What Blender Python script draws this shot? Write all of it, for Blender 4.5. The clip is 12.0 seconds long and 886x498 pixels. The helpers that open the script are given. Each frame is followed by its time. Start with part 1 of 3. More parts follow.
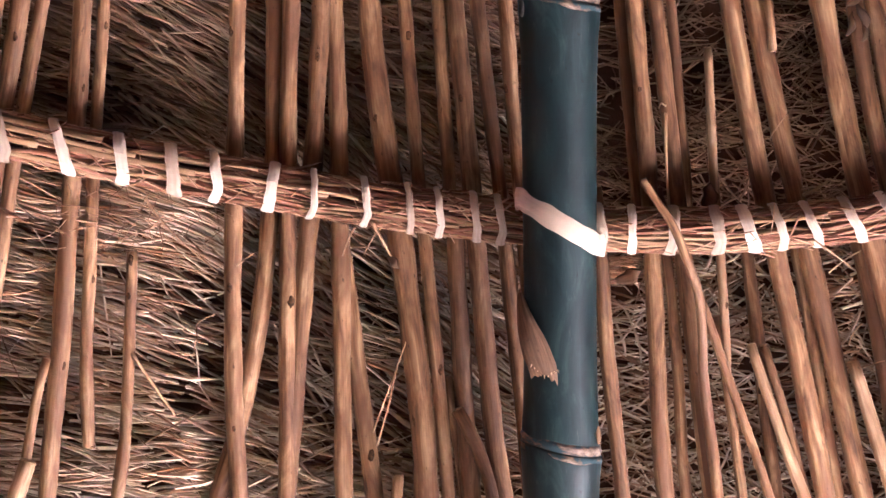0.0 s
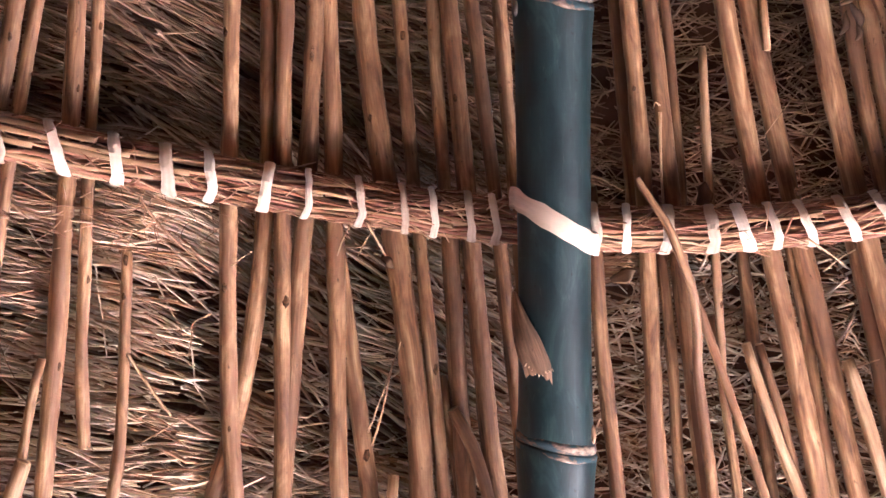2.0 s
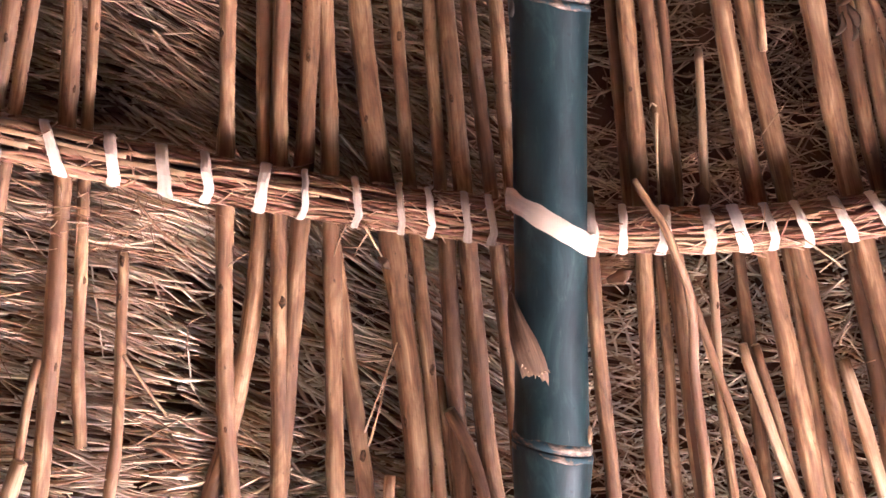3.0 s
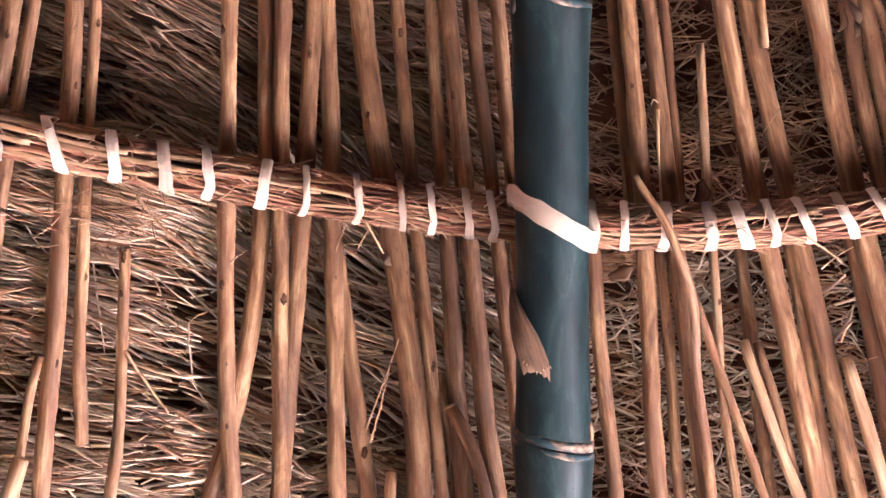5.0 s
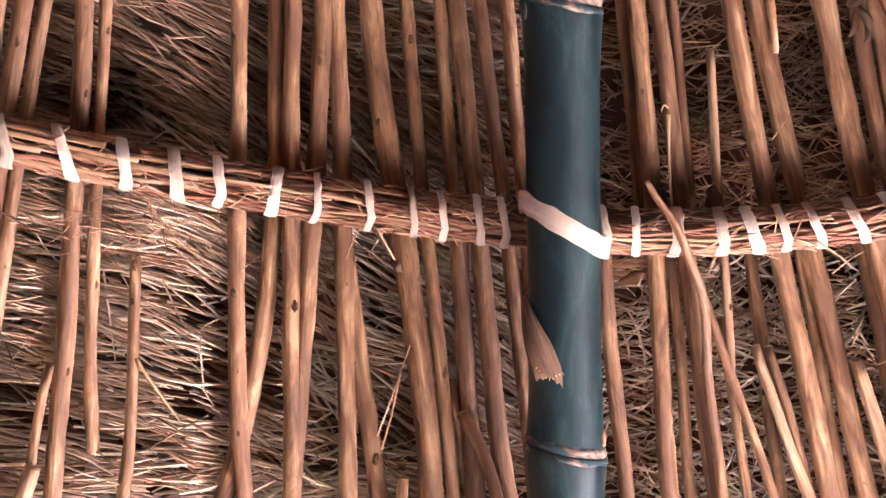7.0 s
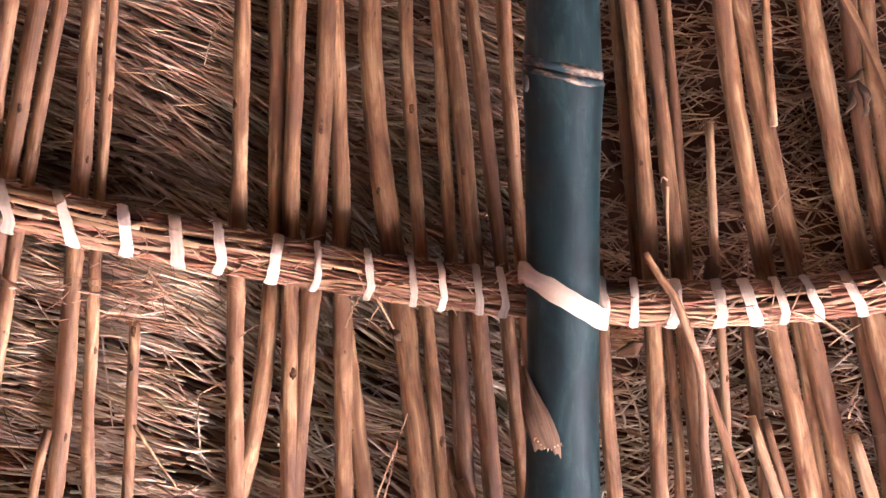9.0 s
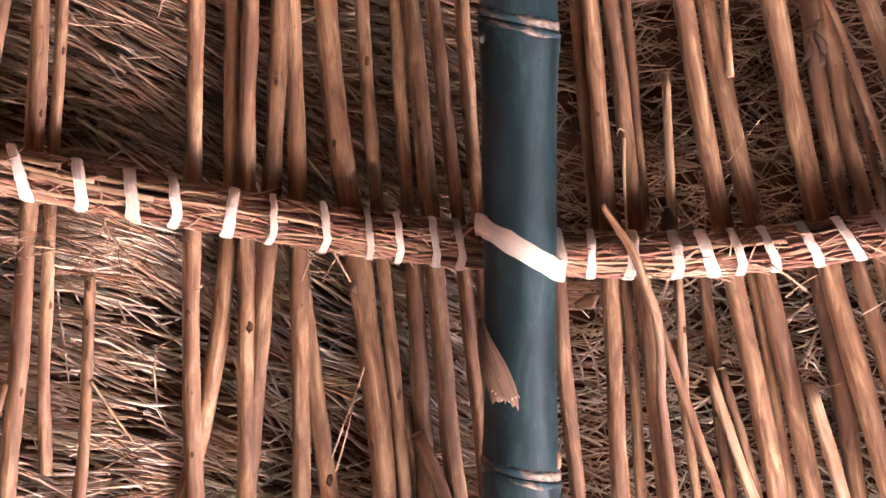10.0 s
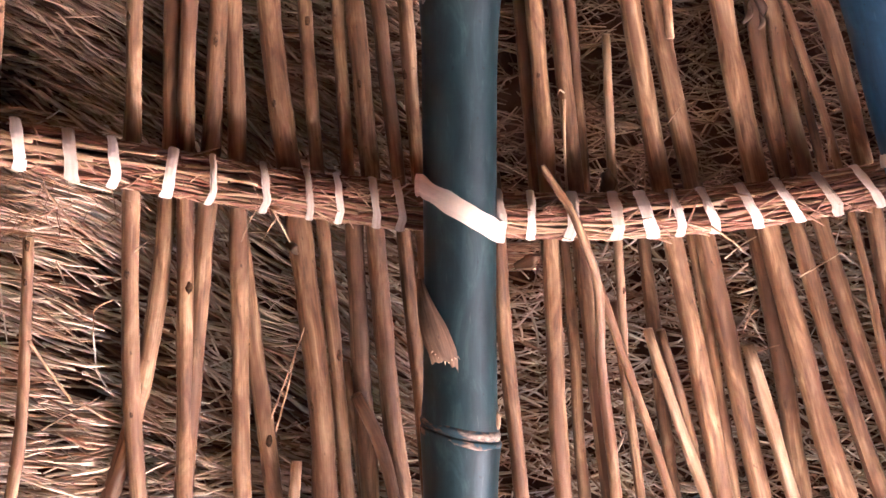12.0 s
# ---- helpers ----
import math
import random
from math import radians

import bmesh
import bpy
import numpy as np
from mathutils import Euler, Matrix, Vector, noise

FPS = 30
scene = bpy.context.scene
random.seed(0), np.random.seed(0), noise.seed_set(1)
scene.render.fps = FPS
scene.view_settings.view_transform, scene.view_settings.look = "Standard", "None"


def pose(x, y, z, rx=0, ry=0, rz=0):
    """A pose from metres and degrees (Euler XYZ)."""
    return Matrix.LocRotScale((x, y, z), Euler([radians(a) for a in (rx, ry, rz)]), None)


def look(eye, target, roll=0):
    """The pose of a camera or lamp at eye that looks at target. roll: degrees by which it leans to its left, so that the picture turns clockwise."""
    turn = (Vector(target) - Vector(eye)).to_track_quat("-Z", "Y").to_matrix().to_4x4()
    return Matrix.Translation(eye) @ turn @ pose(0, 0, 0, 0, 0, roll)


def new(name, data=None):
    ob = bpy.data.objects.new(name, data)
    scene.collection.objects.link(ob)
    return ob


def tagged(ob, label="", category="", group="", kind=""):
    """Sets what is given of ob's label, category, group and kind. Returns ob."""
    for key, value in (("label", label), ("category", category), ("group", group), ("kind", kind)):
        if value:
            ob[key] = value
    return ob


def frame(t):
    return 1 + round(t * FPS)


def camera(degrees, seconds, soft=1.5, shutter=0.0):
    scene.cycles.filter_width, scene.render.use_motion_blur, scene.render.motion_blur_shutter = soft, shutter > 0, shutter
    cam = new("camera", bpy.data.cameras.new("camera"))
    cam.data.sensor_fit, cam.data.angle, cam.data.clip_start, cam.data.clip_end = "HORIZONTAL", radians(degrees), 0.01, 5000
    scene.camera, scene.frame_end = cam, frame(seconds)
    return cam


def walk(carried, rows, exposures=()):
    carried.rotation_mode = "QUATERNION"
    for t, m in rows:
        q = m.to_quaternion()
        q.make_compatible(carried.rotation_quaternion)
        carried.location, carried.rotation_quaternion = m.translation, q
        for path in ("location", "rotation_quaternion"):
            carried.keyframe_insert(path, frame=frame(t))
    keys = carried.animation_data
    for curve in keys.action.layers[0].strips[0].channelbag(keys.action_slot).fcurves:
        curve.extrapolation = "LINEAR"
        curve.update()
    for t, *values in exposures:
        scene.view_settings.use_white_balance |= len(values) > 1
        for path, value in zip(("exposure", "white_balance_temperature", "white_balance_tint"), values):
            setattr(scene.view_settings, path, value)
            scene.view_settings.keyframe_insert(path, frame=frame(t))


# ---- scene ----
cam = camera(19.85, 12.0, soft=1.5)
# the eye stands under a steep thatched roof and looks up at its inside
EYE, TILT, EXPOSURE = 1.6, 32.0, 5.67
BASE = pose(0, 0, EYE, TILT, 0, 0)
ROWS = [
    (0.0, 0.0000, 0.0000, -0.0000, -0.000, -0.000, -0.000),
    (0.5, 0.0153, -0.0029, -0.0089, 0.131, 0.193, 0.024),
    (1.0, 0.0085, -0.0007, 0.0028, 0.086, 0.017, 0.088),
    (1.5, 0.0105, -0.0010, -0.0093, -0.033, 0.247, 0.069),
    (2.0, 0.0123, -0.0011, -0.0120, 0.116, 0.222, 0.113),
    (2.5, 0.0049, -0.0018, -0.0101, -0.065, 0.202, 0.077),
    (3.0, 0.0113, -0.0008, 0.0006, 0.014, -0.004, 0.117),
    (5.0, 0.0151, -0.0001, -0.0058, 0.121, 0.041, 0.105),
    (5.5, 0.0092, 0.0028, -0.0035, 0.108, -0.192, 0.132),
    (6.0, 0.0069, 0.0002, -0.0073, 0.073, 0.024, 0.294),
    (6.5, 0.0061, 0.0013, -0.0006, 0.056, 0.029, 0.303),
    (6.7, -0.0015, 0.0009, -0.0040, -0.030, 0.047, 0.348),
    (8.3, -0.0569, -0.0035, 0.0432, -1.123, 0.168, -0.146),
    (8.5, -0.0456, -0.0024, 0.0320, -0.571, 1.020, -0.173),
    (9.0, -0.0555, -0.0099, 0.0296, -1.005, 1.075, -0.172),
    (9.5, -0.0561, -0.0075, 0.0294, -0.894, 0.630, 0.021),
    (10.0, -0.0535, -0.0014, 0.0275, -1.950, 0.042, 0.116),
    (10.5, -0.0597, 0.0001, 0.0307, -4.030, -0.275, 0.167),
    (11.0, -0.0576, -0.0005, 0.0295, -3.778, -0.400, 0.149),
    (11.5, -0.0582, 0.0045, 0.0308, -3.454, -0.583, 0.078),
    (12.0, -0.0531, 0.0001, 0.0241, -3.301, -0.782, -0.008),
]
walk(cam, [(t, BASE @ pose(x, y, z, 90 + pitch, roll, yaw)) for t, x, y, z, yaw, pitch, roll in ROWS],
     [(t, EXPOSURE + s, 5550.0, 20.0) for t, s in ((0.0, -0.2), (1.0, -0.05), (2.0, -0.05), (3.0, 0.1), (5.5, 0.06), (6.5, 0.08), (8.5, 0.0), (9.0, 0.16), (9.5, 0.32), (10.0, 0.06), (10.5, 0.11), (12.0, 0.08))])

# ---- light: an added doorway to the east, out of view, lets the sun onto the floor, which throws its light up under the roof ----
SUN_ELEV, SUN_AZ = 46.0, 92.0  # degrees; azimuth from north to east
world = bpy.data.worlds.new("sky")
scene.world = world
world.use_nodes = True
sky = world.node_tree.nodes.new("ShaderNodeTexSky")
sky.sky_type, sky.sun_disc = "NISHITA", False
sky.sun_elevation, sky.sun_rotation = radians(SUN_ELEV), radians(SUN_AZ)
world.node_tree.links.new(sky.outputs[0], world.node_tree.nodes["Background"].inputs[0])
world.node_tree.nodes["Background"].inputs[1].default_value = 0.12
sun = new("sun", bpy.data.lights.new("sun", "SUN"))
sun.data.energy, sun.data.angle, sun.data.color = 5.0, radians(0.5), (1.0, 0.95, 0.90)
az, el = radians(SUN_AZ), radians(SUN_ELEV)
sun.matrix_world = look((0, 0, 0), (-math.sin(az) * math.cos(el), -math.cos(az) * math.cos(el), -math.sin(el)))
DOOR_Y0, DOOR_Y1, EAST = 1.8, 3.38, 2.3


# ---- materials ----
def material(name, rough=0.7, spec=0.3):
    m = bpy.data.materials.new(name)
    m.use_nodes = True
    b = m.node_tree.nodes["Principled BSDF"]
    b.inputs["Roughness"].default_value = rough
    b.inputs["Specular IOR Level"].default_value = spec
    return m, m.node_tree.nodes, m.node_tree.links, b


def scaled(nodes, links, source, sx, sy, sz):
    n = nodes.new("ShaderNodeMapping")
    n.inputs["Scale"].default_value = (sx, sy, sz)
    links.new(source, n.inputs["Vector"])
    return n.outputs[0]


def grain(nodes, links, vector, scale, detail=3.0, rough=0.6, distort=0.0):
    n = nodes.new("ShaderNodeTexNoise")
    n.inputs["Scale"].default_value, n.inputs["Detail"].default_value = scale, detail
    n.inputs["Roughness"].default_value, n.inputs["Distortion"].default_value = rough, distort
    links.new(vector, n.inputs["Vector"])
    return n.outputs["Fac"]


def ramp(nodes, links, fac, *stops):
    n = nodes.new("ShaderNodeValToRGB")
    e = n.color_ramp.elements
    while len(e) < len(stops):
        e.new(0.5)
    for k, (at, col) in enumerate(stops):
        e[k].position, e[k].color = at, (*col, 1)
    links.new(fac, n.inputs[0])
    return n.outputs[0]


def mixed(nodes, links, fac, a, b, mode="MIX"):
    n = nodes.new("ShaderNodeMix")
    n.data_type, n.blend_type = "RGBA", mode
    for value, sock in ((fac, n.inputs[0]), (a, n.inputs[6]), (b, n.inputs[7])):
        if isinstance(value, (int, float)):
            sock.default_value = value
        elif isinstance(value, tuple):
            sock.default_value = (*value, 1)
        else:
            links.new(value, sock)
    return n.outputs[2]


def relief(nodes, links, shader, height, strength, distance):
    n = nodes.new("ShaderNodeBump")
    n.inputs["Strength"].default_value, n.inputs["Distance"].default_value = strength, distance
    links.new(height, n.inputs["Height"])
    links.new(n.outputs[0], shader.inputs["Normal"])


def wood(name, dark, mid, light, stain, rough=0.55):
    """Peeled stick: streaks along it, blotches, stains; the tone differs from stick to stick."""
    m, n, l, b = material(name, rough, 0.35)
    uv = n.new("ShaderNodeTexCoord").outputs["UV"]
    shift = n.new("ShaderNodeVectorMath")
    shift.operation = "ADD"
    place = n.new("ShaderNodeObjectInfo")
    l.new(uv, shift.inputs[0]), l.new(place.outputs["Location"], shift.inputs[1])
    uv = shift.outputs[0]
    streak = grain(n, l, scaled(n, l, uv, 320, 7, 1), 1.0, 4.0)
    blotch = grain(n, l, scaled(n, l, uv, 62, 13, 1), 1.0, 5.0, 0.6, 0.6)
    patch = grain(n, l, scaled(n, l, uv, 25, 6, 1), 1.0, 3.0, 0.5)
    spots = grain(n, l, scaled(n, l, uv, 150, 70, 1), 1.0, 2.0)
    col = ramp(n, l, blotch, (0.30, dark), (0.5, mid), (0.70, light))
    fine = ramp(n, l, streak, (0.3, (0.62, 0.58, 0.55)), (0.7, (1.14, 1.14, 1.14)))
    col = mixed(n, l, 1.0, col, fine, "MULTIPLY")
    stains = ramp(n, l, patch, (0.46, (0, 0, 0)), (0.64, (0.9, 0.9, 0.9)))
    col = mixed(n, l, stains, col, stain)
    spot = ramp(n, l, spots, (0.68, (0, 0, 0)), (0.76, (0.7, 0.7, 0.7)))
    col = mixed(n, l, spot, col, tuple(c * 0.35 for c in dark))
    rnd = n.new("ShaderNodeObjectInfo").outputs["Random"]
    tone = ramp(n, l, rnd, (0.0, (0.62, 0.56, 0.53)), (0.5, (0.97, 0.94, 0.92)), (1.0, (1.2, 1.2, 1.22)))
    col = mixed(n, l, 1.0, col, tone, "MULTIPLY")
    l.new(col, b.inputs["Base Color"])
    relief(n, l, b, mixed(n, l, 0.5, streak, blotch), 0.55, 0.003)
    return m


def straw(name, dark, light, rough=0.6):
    m, n, l, b = material(name, rough, 0.3)
    rnd = n.new("ShaderNodeNewGeometry").outputs["Random Per Island"]
    col = ramp(n, l, rnd, (0.0, dark), (0.55, tuple((p + q) / 2 for p, q in zip(dark, light))), (1.0, light))
    fine = grain(n, l, n.new("ShaderNodeTexCoord").outputs["Object"], 60.0, 3.0)
    col = mixed(n, l, fine, mixed(n, l, 1.0, col, (0.82, 0.74, 0.67), "MULTIPLY"), col)
    l.new(col, b.inputs["Base Color"])
    return m


WOOD = wood("peeled_stick", (0.105, 0.043, 0.021), (0.29, 0.154, 0.076), (0.55, 0.345, 0.19), (0.15, 0.069, 0.036))
PALE = wood("split_pale_wood", (0.32, 0.18, 0.095), (0.49, 0.315, 0.185), (0.66, 0.47, 0.31), (0.32, 0.18, 0.10))
BARK = wood("twig_bark", (0.19, 0.075, 0.045), (0.42, 0.20, 0.125), (0.66, 0.40, 0.27), (0.25, 0.10, 0.065))
RAFFIA = wood("raffia_strip", (0.44, 0.32, 0.23), (0.75, 0.63, 0.53), (0.86, 0.77, 0.68), (0.58, 0.45, 0.35))
SHEATH = wood("dry_sheath", (0.08, 0.042, 0.022), (0.15, 0.082, 0.046), (0.24, 0.145, 0.088), (0.10, 0.058, 0.036), 0.85)
# near-black brown: the shade deep between the bundle's twigs, as a colour
SHADE_CORE = wood("bundle_gap_shade", (0.05, 0.022, 0.014), (0.09, 0.04, 0.025), (0.14, 0.07, 0.045), (0.06, 0.028, 0.018), 0.85)
STRAW = straw("dry_straw", (0.38, 0.205, 0.12), (1.0, 0.86, 0.70))
# browner copy of STRAW, with the shade it lies in mixed into the colour
SHADE_TONED_STRAW = straw("shade_toned_straw", (0.20, 0.082, 0.046), (0.62, 0.40, 0.265))
BROWN_STRAW = straw("brown_straw", (0.22, 0.105, 0.062), (0.80, 0.58, 0.42))
# dark and reddened: the shade in the thatch's gaps, put into straw colour
GAP_SHADE_STRAW = straw("gap_shade_straw", (0.11, 0.042, 0.024), (0.32, 0.16, 0.092))
FIBRE = straw("bark_fibre", (0.26, 0.105, 0.06), (0.74, 0.48, 0.32))


def knot_wood():
    m, n, l, b = material("dark_knot", 0.8, 0.2)
    f = grain(n, l, n.new("ShaderNodeTexCoord").outputs["Object"], 300.0)
    l.new(ramp(n, l, f, (0.3, (0.03, 0.014, 0.008)), (0.7, (0.16, 0.075, 0.035))), b.inputs["Base Color"])
    return m


def bamboo_paint(name, deep, mid, light):
    """Bamboo under worn blue-green paint, streaked and scuffed along the grain."""
    m, n, l, b = material(name, 0.4, 0.32)
    uv = n.new("ShaderNodeTexCoord").outputs["UV"]
    streak = grain(n, l, scaled(n, l, uv, 140, 7, 1), 1.0, 5.0)
    cloud = grain(n, l, scaled(n, l, uv, 34, 11, 1), 1.0, 6.0, 0.7, 0.8)
    scuff = grain(n, l, scaled(n, l, uv, 170, 26, 1), 1.0, 3.0)
    col = ramp(n, l, cloud, (0.3, deep), (0.55, mid), (0.8, light))
    col = mixed(n, l, ramp(n, l, streak, (0.55, (0, 0, 0)), (0.9, (0.3, 0.3, 0.3))), col, (0.05, 0.09, 0.10))
    col = mixed(n, l, ramp(n, l, scuff, (0.64, (0, 0, 0)), (0.80, (0.35, 0.35, 0.35))), col, (0.10, 0.12, 0.11))
    dots = grain(n, l, scaled(n, l, uv, 130, 90, 1), 1.0, 1.0)
    col = mixed(n, l, ramp(n, l, dots, (0.72, (0, 0, 0)), (0.76, (0.9, 0.9, 0.9))), col, (0.006, 0.008, 0.009))
    l.new(col, b.inputs["Base Color"])
    l.new(ramp(n, l, cloud, (0.2, (0.36, 0.36, 0.36)), (0.8, (0.58, 0.58, 0.58))), b.inputs["Roughness"])
    relief(n, l, b, mixed(n, l, 0.6, streak, cloud), 0.25, 0.002)
    return m


def bamboo_node():
    m, n, l, b = material("bare_bamboo_node", 0.7, 0.3)
    uv = n.new("ShaderNodeTexCoord").outputs["UV"]
    f = grain(n, l, scaled(n, l, uv, 45, 90, 1), 1.0, 5.0)
    l.new(ramp(n, l, f, (0.46, (0.025, 0.05, 0.06)), (0.54, (0.13, 0.085, 0.06)), (0.70, (0.36, 0.26, 0.20))), b.inputs["Base Color"])
    relief(n, l, b, f, 0.8, 0.003)
    return m


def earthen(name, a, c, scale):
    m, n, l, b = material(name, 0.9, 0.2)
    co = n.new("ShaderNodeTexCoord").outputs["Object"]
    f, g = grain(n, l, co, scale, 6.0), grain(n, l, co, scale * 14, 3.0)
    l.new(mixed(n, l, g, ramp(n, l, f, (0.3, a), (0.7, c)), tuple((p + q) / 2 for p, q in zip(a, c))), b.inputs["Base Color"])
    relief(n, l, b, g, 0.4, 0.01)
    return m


KNOT, NODE = knot_wood(), bamboo_node()
PAINT = bamboo_paint("worn_blue_green_paint", (0.004, 0.008, 0.010), (0.009, 0.0225, 0.0245), (0.032, 0.061, 0.058))
BLUE = bamboo_paint("worn_blue_paint", (0.005, 0.016, 0.030), (0.009, 0.034, 0.060), (0.022, 0.066, 0.098))
# walls out of view, reddened so that their bounce warms the shade
MUD = earthen("mud_plaster", (0.16, 0.075, 0.045), (0.23, 0.115, 0.07), 1.5)
EARTH = earthen("swept_earth", (0.52, 0.46, 0.40), (0.64, 0.58, 0.51), 1.2)
# thatch colour taken down to the red-brown shade seen between straws
SHADE_THATCH = earthen("shade_dark_thatch", (0.055, 0.021, 0.012), (0.13, 0.056, 0.030), 14.0)


# ---- building helpers ----
def depth(x, z):
    """How far the thatch lies ahead of the eye, in the tilted frame of the roof (x along it, z up the slope)."""
    return 3.06 - 0.12 * z - 0.10 * min(abs(x), 1.0) ** 2


def roof(x, z, off=0.0):
    """A point of the roof's inside, off metres in front of the thatch."""
    return BASE @ Vector((x, depth(x, z) - off, z))


def thing(name, at, label, category, group="", kind=""):
    ob = new(name)
    ob.empty_display_size = 0.05
    ob.matrix_basis = Matrix.Translation(at)
    bpy.context.view_layer.update()
    return tagged(ob, label, category, group, kind)


def part(name, bm, mat, parent=None, label="", smooth=True):
    """Links a bmesh, made in world metres, as one mesh object under its parent."""
    if parent is not None:
        bm.transform(Matrix.Translation(-parent_place(parent)))
    me = bpy.data.meshes.new(name)
    bm.normal_update()
    bm.to_mesh(me)
    bm.free()
    me.materials.append(mat)
    me.polygons.foreach_set("use_smooth", [smooth] * len(me.polygons))
    ob = new(name, me)
    ob.parent = parent
    return tagged(ob, label)


def parent_place(ob):
    place = Vector((0, 0, 0))
    while ob is not None:
        place = place + ob.matrix_basis.translation
        ob = ob.parent
    return place


def box(bm, x0, x1, y0, y1, z0, z1):
    m = Matrix.LocRotScale(((x0 + x1) / 2, (y0 + y1) / 2, (z0 + z1) / 2), None, (x1 - x0, y1 - y0, z1 - z0))
    bmesh.ops.create_cube(bm, size=1.0, matrix=m)


def tube(bm, path, radii, sides=10, cap=0.35, rough=0.0, squash=1.0):
    """A round bar along a path, with UVs in metres (round, along) and blunt ends."""
    uv = bm.loops.layers.uv.verify()
    rings, run, along = [], [], 0.0
    step = 2 * math.pi * sum(radii) / len(radii) / sides
    side = None
    for k, p in enumerate(path):
        d = (path[min(k + 1, len(path) - 1)] - path[max(k - 1, 0)]).normalized()
        if side is None:
            side = d.orthogonal().normalized()
        side = (side - d * side.dot(d)).normalized()
        up = d.cross(side)
        if k:
            along += (p - path[k - 1]).length
        run.append(along)
        ring = []
        for j in range(sides):
            a = 2 * math.pi * j / sides
            w = radii[k] * (1 + rough * noise.noise(p * 30 + Vector((math.cos(a), math.sin(a), 0)) * 1.3))
            ring.append(bm.verts.new(p + side * (w * math.cos(a)) + up * (w * squash * math.sin(a))))
        rings.append(ring)
    for k in range(len(rings) - 1):
        for j in range(sides):
            f = bm.faces.new((rings[k][j], rings[k][(j + 1) % sides], rings[k + 1][(j + 1) % sides], rings[k + 1][j]))
            for loop, (u, v) in zip(f.loops, ((j * step, run[k]), ((j + 1) * step, run[k]), ((j + 1) * step, run[k + 1]), (j * step, run[k + 1]))):
                loop[uv].uv = (u, v)
    for ring, k, back in ((rings[0], 0, 1), (rings[-1], -1, -2)):
        out = (path[k] - path[back]).normalized()
        tip = bm.verts.new(path[k] + out * radii[k] * cap)
        for j in range(sides):
            pair = (ring[(j + 1) % sides], ring[j], tip) if k == 0 else (ring[j], ring[(j + 1) % sides], tip)
            f = bm.faces.new(pair)
            for loop in f.loops:
                loop[uv].uv = (0.01 * j, run[k])


def cubic(values, s):
    """The curve through four values at s = 0, 1/3, 2/3, 1."""
    a, b, c, d = values
    p, q, r, w = s, s - 1 / 3, s - 2 / 3, s - 1
    return a * q * r * w * -4.5 + b * p * r * w * 13.5 + c * p * q * w * -13.5 + d * p * q * r * 4.5


def strip(bm, centre, across, out, width, thick):
    """A flat band along centre: across is its width's direction and out its face's, point by point."""
    uv = bm.loops.layers.uv.verify()
    rings, run, along = [], [], 0.0
    for k, p in enumerate(centre):
        if k:
            along += (p - centre[k - 1]).length
        run.append(along)
        w, o = across[k] * (width[k] / 2), out[k] * thick
        rings.append([bm.verts.new(q) for q in (p - w, p - w * 0.5 + o * 0.9, p + w * 0.45 + o, p + w, p + w * 0.5 - o * 0.3, p - w * 0.5 - o * 0.3)])
    for k in range(len(rings) - 1):
        for j in range(6):
            f = bm.faces.new((rings[k][j], rings[k][(j + 1) % 6], rings[k + 1][(j + 1) % 6], rings[k + 1][j]))
            for loop, (u, v) in zip(f.loops, ((j, run[k]), (j + 1, run[k]), (j + 1, run[k + 1]), (j, run[k + 1]))):
                loop[uv].uv = (u * 0.004, v)
    bm.faces.new(rings[0][::-1])
    bm.faces.new(rings[-1])


# ---- the hut round it: floor, roof slopes, and added mud walls out of view, their doorway set to shape the light ----
def structure(name, bm, mat, label, category):
    return tagged(part(name, bm, mat, None, "", False), label, category, "", "structure")


WEST, SOUTH, NORTH, WALL_TOP, RIDGE_Y, RIDGE_Z = -2.6, -2.4, 3.42, 2.22, 0.6, 5.55
bm = bmesh.new()
box(bm, -40, 40, -40, 40, -0.3, 0.0)
structure("ground", bm, EARTH, "swept sandy earth floor and yard", "ground")
bm = bmesh.new()
box(bm, WEST - 0.25, EAST + 0.25, NORTH, NORTH + 0.25, 0, WALL_TOP)
structure("wall_north", bm, MUD, "brown mud-plastered wall under the thatched eaves", "wall")
bm = bmesh.new()
box(bm, WEST - 0.25, EAST + 0.25, SOUTH - 0.25, SOUTH, 0, WALL_TOP)
structure("wall_south", bm, MUD, "brown mud-plastered wall behind the viewer", "wall")


def gable(bm, x0, x1):
    v = [bm.verts.new((x, y, z)) for x in (x0, x1) for y, z in ((SOUTH, WALL_TOP), (NORTH, WALL_TOP), (RIDGE_Y, RIDGE_Z))]
    bm.faces.new(v[:3]), bm.faces.new(v[3:][::-1])
    for a, b in ((0, 1), (1, 2), (2, 0)):
        bm.faces.new((v[b], v[a], v[a + 3], v[b + 3]))


bm = bmesh.new()
box(bm, WEST - 0.25, WEST, SOUTH, NORTH, 0, WALL_TOP)
gable(bm, WEST - 0.25, WEST)
structure("wall_west", bm, MUD, "brown mud-plastered gable wall", "wall")
bm = bmesh.new()
box(bm, EAST, EAST + 0.25, SOUTH, DOOR_Y0, 0, WALL_TOP)
box(bm, EAST, EAST + 0.25, DOOR_Y1, NORTH, 0, WALL_TOP)
# added lintel, out of view: holds light off the roof's upper right
box(bm, EAST, EAST + 0.25, DOOR_Y0, DOOR_Y1, 1.95, WALL_TOP)
gable(bm, EAST, EAST + 0.25)
structure("wall_east", bm, MUD, "added mud-plastered gable wall, out of view, its opening shaping light", "wall")

